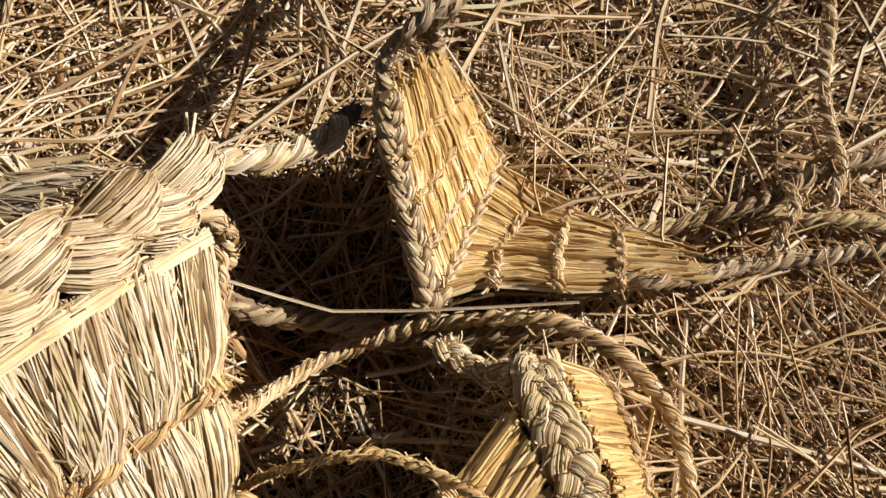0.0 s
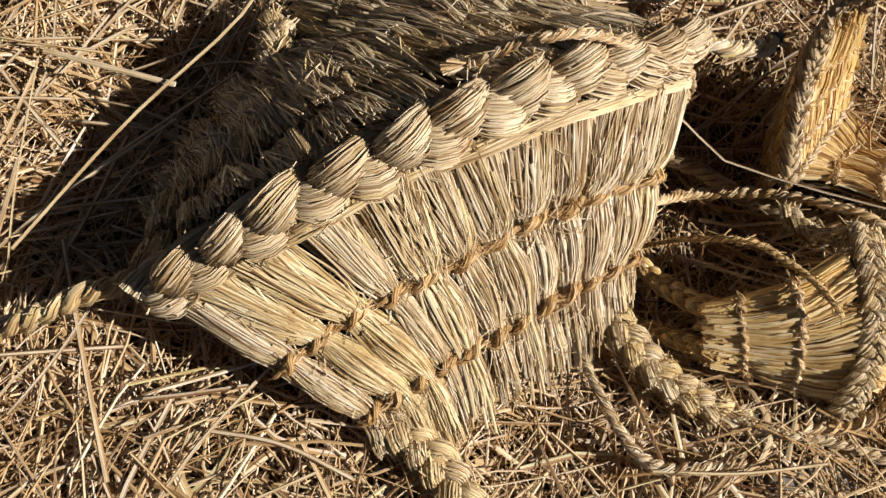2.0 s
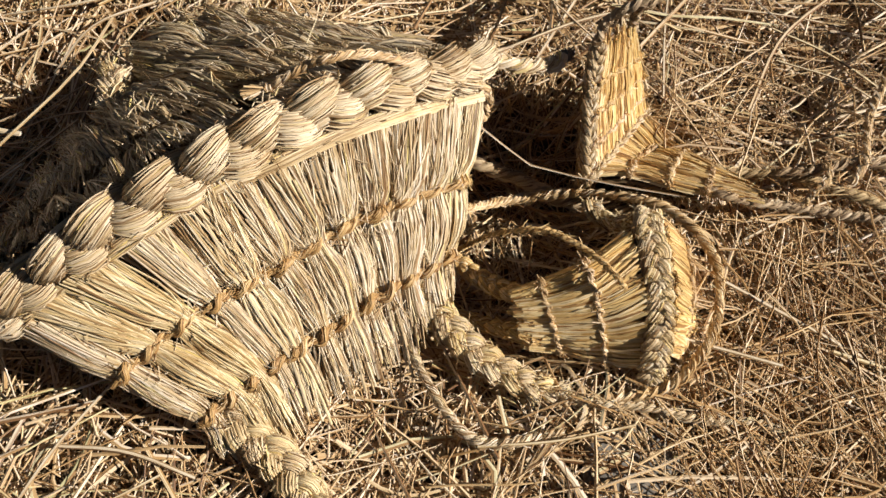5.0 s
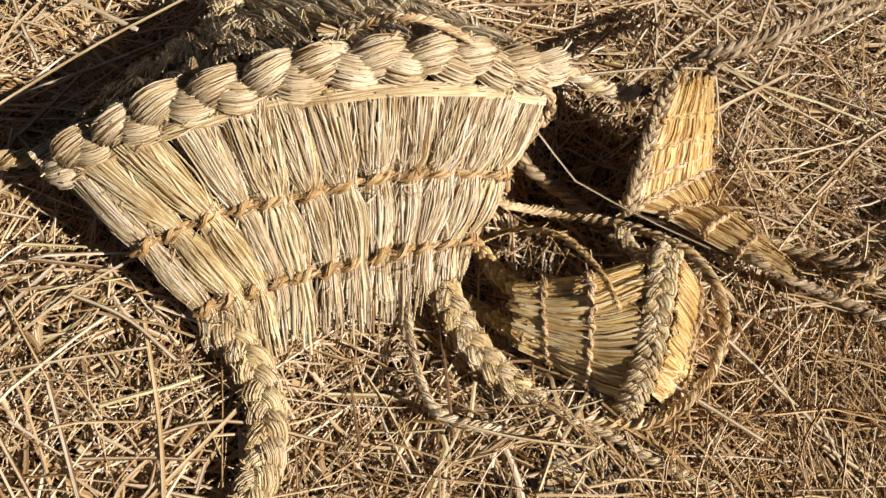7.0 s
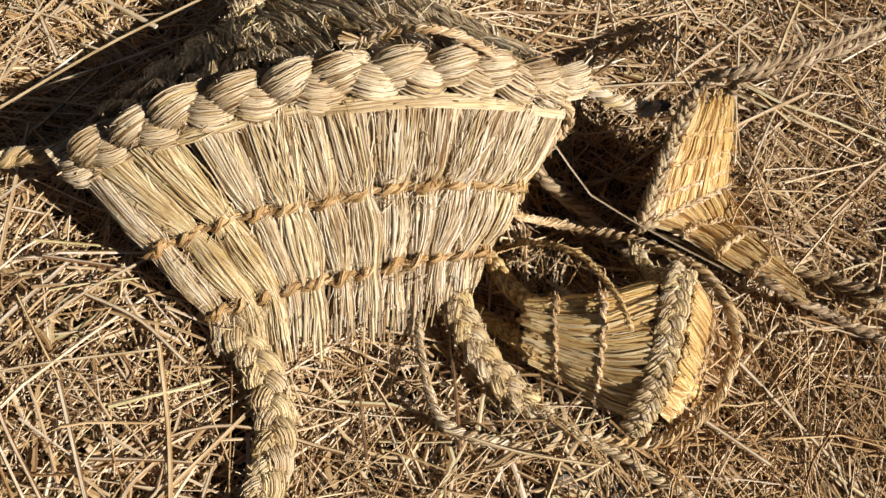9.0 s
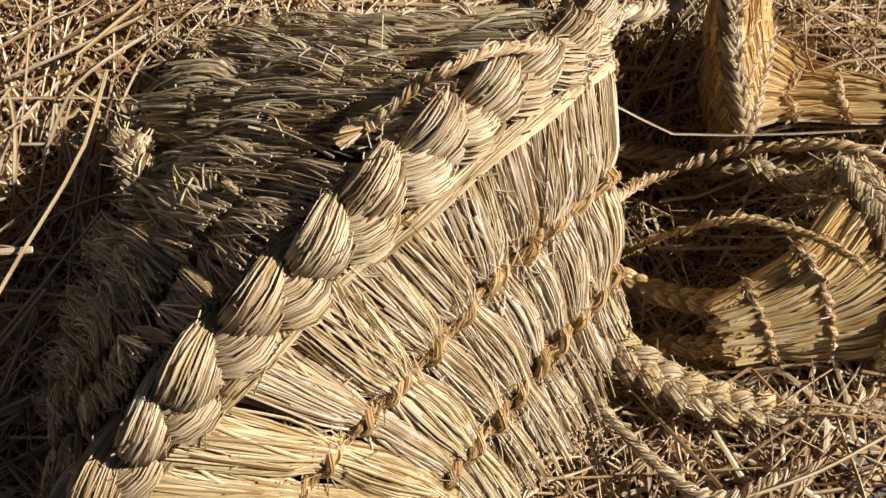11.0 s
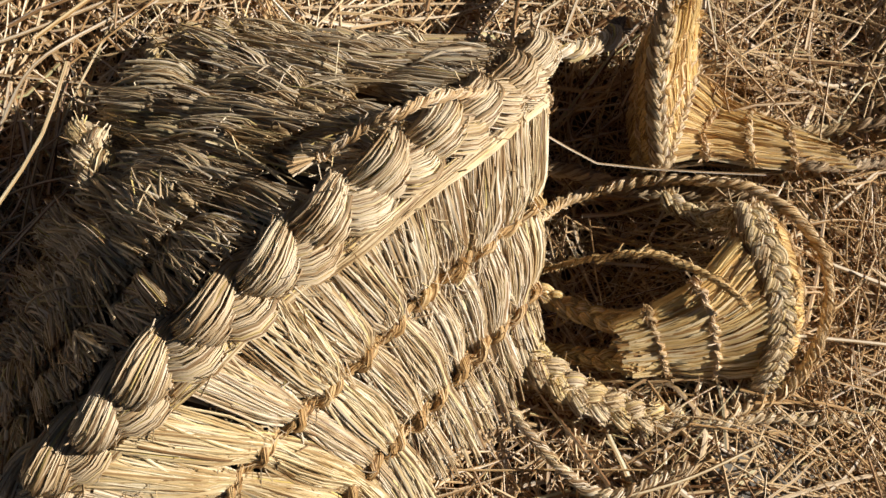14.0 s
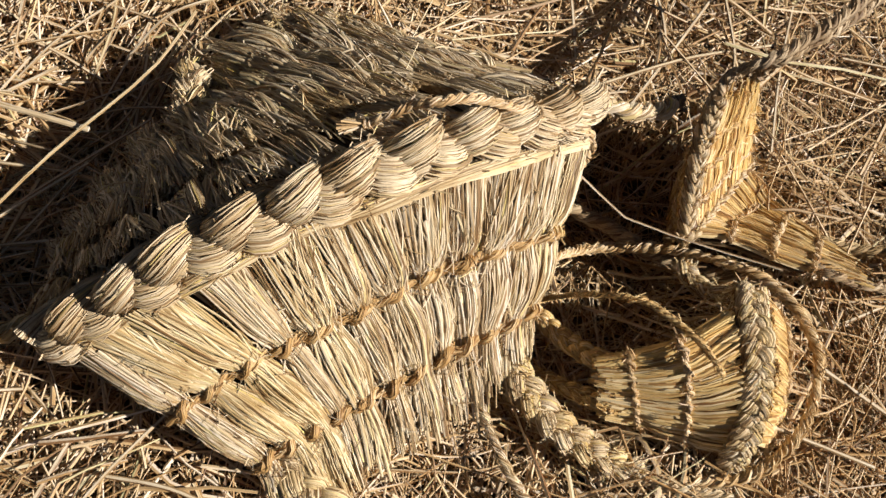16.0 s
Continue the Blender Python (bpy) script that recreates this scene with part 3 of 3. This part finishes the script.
# ropes at both ends of the ridge
st = Stalks()
twist_rope(st, [(0.070, 0.334, 0.104), (0.095, 0.346, 0.098), (0.124, 0.360, 0.086), (0.150, 0.386, 0.074), (0.160, 0.408, 0.064)], 0.0082, 0.038, 10)
rope_r = part("ridge_rope", st, PALE, carrier, "twisted rope at the end of the ridge")
st = Stalks()
twist_rope(st, [(0.155, 0.398, 0.068), (0.161, 0.414, 0.062), (0.164, 0.430, 0.052)], 0.0075, 0.03, 12)
knot(st, (0.161, 0.414, 0.062), 0.009, 0.0013, 3, (0.4, 0.9, 0))
part("blackened_end", st, CHARRED, rope_r, "blackened rope end")
st = Stalks()
twist_rope(st, [(-0.225, -0.180, 0.090), (-0.244, -0.178, 0.088), (-0.262, -0.203, 0.086), (-0.281, -0.226, 0.080), (-0.299, -0.250, 0.072), (-0.316, -0.272, 0.064), (-0.338, -0.301, 0.048)], 0.0090, 0.044, 10)
knot(st, (-0.232, -0.182, 0.080), 0.015, 0.0016, 4, (0.5, 0.6, 0.4))
part("ridge_rope", st, PALE, carrier, "twisted rope at the end of the ridge")
# plaited straps
STRAPS = [
    ([(0.010, -0.150, 0.034), (0.034, -0.156, 0.036), (0.062, -0.160, 0.032), (0.107, -0.173, 0.027), (0.150, -0.196, 0.027), (0.180, -0.229, 0.024), (0.197, -0.264, 0.022), (0.215, -0.31, 0.02)], 0.052, 0.030, 0.078, (1.0, 0.9)),
    ([(0.126, 0.104, 0.032), (0.148, 0.066, 0.024), (0.188, 0.048, 0.018), (0.238, 0.034, 0.012), (0.286, 0.031, 0.006), (0.330, 0.038, 0.000), (0.346, 0.046, 0.000)], 0.048, 0.028, 0.074, (1.0, 0.7)),
    ([(-0.105, 0.283, 0.054), (-0.150, 0.283, 0.048), (-0.190, 0.284, 0.040), (-0.223, 0.282, 0.030), (-0.260, 0.264, 0.022), (-0.288, 0.236, 0.018)], 0.040, 0.026, 0.086, (1.0, 0.8)),
    ([(-0.255, 0.068, 0.066), (-0.276, 0.094, 0.060), (-0.300, 0.124, 0.048), (-0.306, 0.134, 0.044)], 0.044, 0.034, 0.080, (0.9, 1.0)),
]
for pts, w, h, per, tp in STRAPS:
    plaited_part("strap", pts, w, h, per, 95, 0.0008, (0, 0, 1), tp, 0.18, 1800, PLAIT, carrier, "plaited straw strap with fuzzy surface", 0.24, 0.04)
# stray fibres on the sunlit skirt
st = Stalks()
for i in range(420):
    u, v = rng.uniform(0.03, 0.97), rng.uniform(0.15, 0.98)
    p = FRONT.line(u, v) + FRONT.normal(u, v, UPF) * 0.018
    d = rng.normal(0, 1, 3) * (1, 1, 0.4)
    L = rng.uniform(0.010, 0.035)
    t = np.linspace(-0.5, 0.5, 6)[:, None]
    st.add(p + t * L * d / np.linalg.norm(d) + (0.25 - t**2) * rng.normal(0, 0.25, 3) * L, rng.uniform(0.0003, 0.0007), 3)
part("fuzz", st, PALE, skirt, kind="stuff")


# ---- the small fan-shaped pieces ----
def fan_piece(owner, patch, up, n, count, ties, rad, mat, thick, name, label, core_drop=0.004, ragged=0.05):
    # dark layer below the sheaves, coloured as the shade in their gaps
    p = part(name, backing(patch, up, core_drop, 24, 10, 0.9), GAP_SHADE, owner, label, "stuff")
    e = np.linspace(0, 1, n + 1)
    for i in range(n):
        part("sheaf_of_straw", bundle(patch, e[i], e[i + 1], ties, count, rad, up, thick, 0.0, 1.0, ragged, 8, 0.6, 0.0, 0.6, 0.25, 0.1, 0.05), mat, p, kind="stuff")
    for v in ties:
        st = Stalks()
        twist_rope(st, cord_row(patch, v, e, up, thick + 0.0005, 0.004, 0.003)[::4], 0.0030, 0.018, 7, None, 0.0008)
        for u in (0.0, 1.0):
            knot(st, patch.line(u, v) + patch.normal(u, v, up) * thick * 0.7, 0.007, 0.0010, 2, (0.3, 0.9, 0.1))
        part("tie_cord", st, CORD, p)
    return p


pouch = thing("small_straw_pouch", (0.34, 0.15, 0.0), "small fan-shaped straw pouch with plaited edge on straw", "straw pouch", "small straw pouches")
POUCH_FAN = Patch([
    [(0.322, 0.220, 0.094), (0.348, 0.180, 0.102), (0.380, 0.146, 0.076), (0.409, 0.114, 0.020)],
    [(0.289, 0.160, 0.094), (0.313, 0.141, 0.088), (0.346, 0.117, 0.050), (0.367, 0.102, 0.008)],
    [(0.258, 0.127, 0.074), (0.277, 0.111, 0.062), (0.300, 0.098, 0.034), (0.317, 0.092, 0.002)],
    [(0.240, 0.114, 0.064), (0.254, 0.100, 0.050), (0.272, 0.088, 0.026), (0.287, 0.080, 0.002)],
], (0, 0.5, 0.8, 1.0))
fan_piece(pouch, POUCH_FAN, (0.1, -0.6, 0.7), 7, 62, (0.50, 0.80), 0.0017, GOLD, 0.010, "fan_panel", "fan of golden straw bound with two cords")
POUCH_SIDE = Patch([
    [(0.338, 0.254, 0.092), (0.356, 0.222, 0.102), (0.386, 0.180, 0.093), (0.416, 0.130, 0.040)],
    [(0.380, 0.258, 0.052), (0.402, 0.224, 0.058), (0.422, 0.184, 0.046), (0.438, 0.140, 0.016)],
    [(0.398, 0.254, 0.012), (0.420, 0.222, 0.010), (0.438, 0.186, 0.006), (0.450, 0.146, 0.000)],
], (0, 0.5, 1.0))
fan_piece(pouch, POUCH_SIDE, (0.8, 0.4, 0.5), 5, 70, (0.5,), 0.0014, GOLD, 0.008, "side_panel", "yellow side of upright straw")
plaited_part("plaited_edge", [(0.330, 0.254, 0.088), (0.339, 0.225, 0.104), (0.359, 0.189, 0.110), (0.386, 0.154, 0.086), (0.408, 0.122, 0.050), (0.420, 0.100, 0.012)], 0.036, 0.014, 0.048, 70, 0.0008, (0.05, -0.12, 0.99), (1, 1), 0.2, 700, PLAIT, pouch, "plaited edge")
for pts, w in (([(0.142, 0.132, 0.000), (0.182, 0.121, 0.012), (0.216, 0.113, 0.027), (0.250, 0.113, 0.046), (0.268, 0.120, 0.056)], 0.024), ([(0.180, 0.070, -0.010), (0.222, 0.076, -0.004), (0.261, 0.080, 0.012), (0.285, 0.084, 0.024)], 0.022)):
    plaited_part("strap", pts, w, 0.016, 0.046, 26, 0.0008, (0, 0, 1), (0.8, 1.1), 0.12, 250, GOLD, pouch, "narrow plaited strap")

plaited_part("strap", [(0.270, 0.268, 0.018), (0.287, 0.258, 0.022), (0.307, 0.252, 0.030), (0.322, 0.250, 0.056), (0.332, 0.248, 0.085)], 0.022, 0.016, 0.046, 26, 0.0008, (0.3, -0.2, 0.9), (1.0, 0.9), 0.2, 900, PALE, pouch, "short frayed plaited strap")

folded = thing("folded_straw_pouch", (0.26, 0.38, 0.0), "small straw pouch folded in two, standing on the straw", "straw pouch", "small straw pouches")
UPPER = Patch([
    [(0.256, 0.300, 0.020), (0.266, 0.352, -0.002), (0.276, 0.408, -0.022), (0.285, 0.458, -0.038)],
    [(0.221, 0.364, 0.058), (0.233, 0.398, 0.046), (0.244, 0.433, 0.036), (0.254, 0.466, 0.028)],
    [(0.198, 0.408, 0.112), (0.207, 0.428, 0.110), (0.215, 0.446, 0.106), (0.224, 0.462, 0.100)],
], (0, 0.5, 1.0))
fan_piece(folded, UPPER, (0.6, -0.4, 0.6), 5, 70, (0.24, 0.48, 0.74), 0.0014, GOLD, 0.009, "upper_panel", "upright golden straw panel")
LOWER = Patch([
    [(0.262, 0.300, 0.020), (0.271, 0.352, -0.002), (0.279, 0.408, -0.022), (0.288, 0.455, -0.038)],
    [(0.303, 0.318, 0.028), (0.306, 0.358, -0.004), (0.320, 0.394, -0.020), (0.334, 0.426, -0.030)],
    [(0.356, 0.322, 0.042), (0.357, 0.348, 0.028), (0.360, 0.376, 0.012), (0.364, 0.402, -0.004)],
    [(0.404, 0.334, 0.046), (0.406, 0.350, 0.038), (0.406, 0.370, 0.026), (0.402, 0.390, 0.012)],
], (0, 0.42, 0.76, 1.0))
fan_piece(folded, LOWER, (0, 0, 1), 6, 70, (0.40, 0.70, 0.93), 0.0014, GOLD, 0.010, "lower_panel", "golden straw fan bound with cords", 0.004, 0.1)
OUTER = Patch([
    [(0.252, 0.297, 0.020), (0.218, 0.364, 0.055), (0.203, 0.390, 0.086), (0.194, 0.410, 0.112)],
    [(0.264, 0.306, -0.066), (0.240, 0.362, -0.054), (0.224, 0.408, -0.030), (0.214, 0.446, 0.004)],
], (0, 1.0))
fan_piece(folded, OUTER, (-0.8, -0.3, 0.3), 5, 50, (0.5,), 0.0013, GOLD, 0.006, "outer_panel", "brownish shaded side")
st = Stalks()
plait(st, [(0.256, 0.295, 0.022), (0.235, 0.334, 0.042), (0.216, 0.368, 0.066), (0.203, 0.391, 0.094), (0.195, 0.412, 0.120)], 0.019, 0.016, 0.036, 18, 0.0011, (0.2, -0.1, 0.95))
plait(st, [(0.262, 0.302, 0.026), (0.270, 0.352, 0.008), (0.280, 0.408, -0.012), (0.288, 0.456, -0.028)], 0.013, 0.012, 0.04, 10, 0.0011)
knot(st, (0.255, 0.293, 0.022), 0.010, 0.0012, 3, (0.3, 0.8, 0))
knot(st, (0.287, 0.462, -0.030), 0.012, 0.0012, 3, (0.3, 0.8, 0))
part("plaited_edge", st, PALE, folded, "plaited edge along the fold")
FOLD_ROPES = [
    ([(0.390, 0.386, 0.018), (0.420, 0.396, 0.020), (0.474, 0.421, 0.026), (0.535, 0.433, 0.032), (0.604, 0.440, 0.032), (0.700, 0.446, 0.03)], 0.0076, GREY_CORD),
    ([(0.392, 0.338, 0.046), (0.417, 0.338, 0.054), (0.455, 0.357, 0.042), (0.492, 0.378, 0.034), (0.536, 0.396, 0.032), (0.604, 0.419, 0.034), (0.680, 0.436, 0.045)], 0.0064, GREY_CORD),
    ([(0.466, 0.415, 0.030), (0.502, 0.433, 0.038), (0.543, 0.472, 0.040), (0.571, 0.489, 0.038), (0.604, 0.505, 0.034), (0.680, 0.540, 0.03)], 0.0076, GREY_CORD),
    ([(0.196, 0.402, 0.108), (0.193, 0.426, 0.140), (0.212, 0.444, 0.166), (0.237, 0.496, 0.174), (0.256, 0.544, 0.176), (0.282, 0.622, 0.172), (0.298, 0.676, 0.164)], 0.0074, GREY_CORD),
    ([(0.226, 0.460, 0.094), (0.221, 0.456, 0.136), (0.228, 0.464, 0.156), (0.248, 0.508, 0.163), (0.266, 0.554, 0.164), (0.294, 0.630, 0.160), (0.310, 0.672, 0.152)], 0.0066, GREY_CORD),
]
for pts, r, m in FOLD_ROPES:
    st = Stalks()
    twist_rope(st, pts, r * 0.84, r * 4.0, 11, None, 0.0022)
    part("rope", st, m, folded, "thick twisted straw rope")

# ---- loose ropes ----
def rope_thing(pts, r, mat, label, pitch=4.8, wander=0.0015):
    st = Stalks()
    twist_rope(st, pts, r, r * pitch, 9, None, wander)
    return lone("straw_rope", st, mat, label, "rope", "loose straw ropes")


rope_thing([(0.128, 0.182, 0.040), (0.140, 0.190, 0.015), (0.155, 0.217, -0.014), (0.182, 0.252, -0.034), (0.244, 0.289, -0.018), (0.321, 0.301, 0.024), (0.362, 0.299, 0.038), (0.407, 0.273, 0.055), (0.436, 0.237, 0.062), (0.454, 0.197, 0.048), (0.459, 0.159, 0.035), (0.442, 0.103, 0.022), (0.396, 0.065, 0.014), (0.350, 0.040, 0.006)], 0.0056, CORD, "pale twisted straw rope looped round the small pouch")
rope_thing([(0.140, 0.130, -0.030), (0.156, 0.143, 0.000), (0.174, 0.150, 0.038), (0.191, 0.156, 0.070), (0.224, 0.168, 0.098), (0.246, 0.173, 0.106), (0.275, 0.169, 0.113), (0.297, 0.162, 0.122), (0.325, 0.150, 0.126), (0.338, 0.146, 0.118)], 0.0030, CORD, "thin twisted straw cord arching above the ground", 5.0)
rope_thing([(0.340, 0.032, 0.010), (0.378, 0.046, 0.018), (0.434, 0.070, 0.019), (0.486, 0.084, 0.020), (0.548, 0.113, 0.018), (0.60, 0.12, 0.012)], 0.0048, PALE, "twisted straw rope running out over the litter")
rope_thing([(0.150, 0.016, 0.000), (0.164, 0.002, 0.012), (0.202, -0.026, 0.020), (0.249, -0.051, 0.024), (0.283, -0.050, 0.028), (0.316, -0.029, 0.027), (0.353, 0.000, 0.022)], 0.0054, PALE, "twisted straw rope partly sunk in the litter", 4.8)
rope_thing([(0.090, 0.282, -0.030), (0.121, 0.274, -0.034), (0.171, 0.283, -0.036), (0.235, 0.284, -0.036), (0.306, 0.300, -0.026), (0.373, 0.316, -0.008)], 0.0078, GREY_CORD, "thick brown straw rope lying in shade")
rope_thing([(0.556, 0.760, 0.02), (0.555, 0.636, 0.024), (0.550, 0.568, 0.024), (0.553, 0.517, 0.034), (0.556, 0.470, 0.050), (0.550, 0.440, 0.046)], 0.0050, CORD, "twisted straw rope crossing a thicker rope")
rope_thing([(0.514, 0.446, 0.048), (0.520, 0.425, 0.052), (0.512, 0.400, 0.048), (0.508, 0.380, 0.030)], 0.0040, CORD, "short straw cord wound round two ropes")

# ---- single stalks that stand out ----
def stalk_thing(pts, r, label, mat=PALE):
    st = Stalks()
    st.add(spline(pts, 12) if len(pts) > 2 else spline(pts, 5), r, 6, 0.6)
    return lone("straw_stalk", st, mat, label, "straw", "single straw stalks")


st = Stalks()
st.add(np.array([(0.108, 0.269, 0.074), (0.146, 0.271, 0.052), (0.184, 0.274, 0.031), (0.187, 0.2745, 0.030), (0.241, 0.286, 0.032), (0.300, 0.300, 0.038), (0.362, 0.314, 0.050)]), 0.0012, 5, 0.6)
lone("straw_stalk", st, PALE, "thin pale straw stalk with a sharp kink", "straw", "single straw stalks")
stalk_thing([(0.410, 0.153, 0.032), (0.487, 0.170, 0.032), (0.548, 0.182, 0.034)], 0.0024, "pale broken straw stalk poking out from a rope")
stalk_thing([(0.450, 0.252, 0.022), (0.570, 0.244, 0.026), (0.66, 0.240, 0.024)], 0.0030, "thick pale straw stalk lying on the litter")
stalk_thing([(-0.50, -0.030, 0.034), (-0.359, 0.015, 0.036)], 0.0032, "broad pale straw stalk with a cut end")
stalk_thing([(-0.385, -0.220, 0.034), (-0.372, -0.043, 0.040), (-0.341, 0.101, 0.056), (-0.345, 0.190, 0.060)], 0.0020, "long straw stalk leaning beside the carrier")
stalk_thing([(0.275, -0.06, 0.030), (0.35, -0.015, 0.036), (0.42, 0.040, 0.036)], 0.0018, "long pale straw stalk lying over a rope")

for i in range(260):
    x, y = rng.uniform(-0.62, 0.80), rng.uniform(-0.45, 0.90)
    if -0.36 < x < 0.50 and -0.24 < y < 0.50:
        continue
    a, L = rng.uniform(0, 2 * np.pi), rng.uniform(0.10, 0.30)
    d, b = np.array([math.cos(a), math.sin(a), rng.normal(0, 0.05)]) * L / 2, rng.normal(0, 0.012)
    m = np.array([x, y, 0.030 + float(ground_height(np.array(x), np.array(y)))])
    stalk_thing([m - d, m + np.array([-d[1], d[0], 0]) * b * 8 + (0, 0, 0.004), m + d], rng.uniform(0.0016, 0.0030), "thick pale dry straw stalk lying on the litter", PALE if i % 3 else LITTER)
for i in range(46):
    x, y = rng.uniform(-0.62, -0.34), rng.uniform(-0.20, 0.26)
    a, L = rng.normal(1.0, 0.55), rng.uniform(0.14, 0.30)
    d = np.array([math.cos(a), math.sin(a), rng.uniform(0.05, 0.35)]) * L / 2
    m = np.array([x, y, d[2] + 0.012 + float(ground_height(np.array(x), np.array(y)))])
    stalk_thing([m - d, m + (rng.normal(0, 0.012), rng.normal(0, 0.012), 0.012), m + d * (1, 1, 0.8)], rng.uniform(0.0010, 0.0022), "stray stalk leaning up out of the litter beside the carrier", LITTER if i % 2 else PALE)

# ---- grey stone under the straw ----
def build_stone():
    bm = bmesh.new()
    bmesh.ops.create_icosphere(bm, subdivisions=4, radius=1.0)
    for v in bm.verts:
        n = noise.noise(v.co * 1.7) * 0.22 + noise.noise(v.co * 5.0) * 0.06
        v.co *= 1 + n
        v.co.x *= 0.085
        v.co.y *= 0.066
        v.co.z = v.co.z * 0.018
    me = bpy.data.meshes.new("stone")
    bm.to_mesh(me)
    bm.free()
    me.polygons.foreach_set("use_smooth", np.ones(len(me.polygons), bool))
    me.materials.append(STONE)
    ob = new("stone", me)
    ob.location = (0.475, 0.004, -0.007)
    tagged(ob, "flat grey stone half covered with straw", "stone")


build_stone()
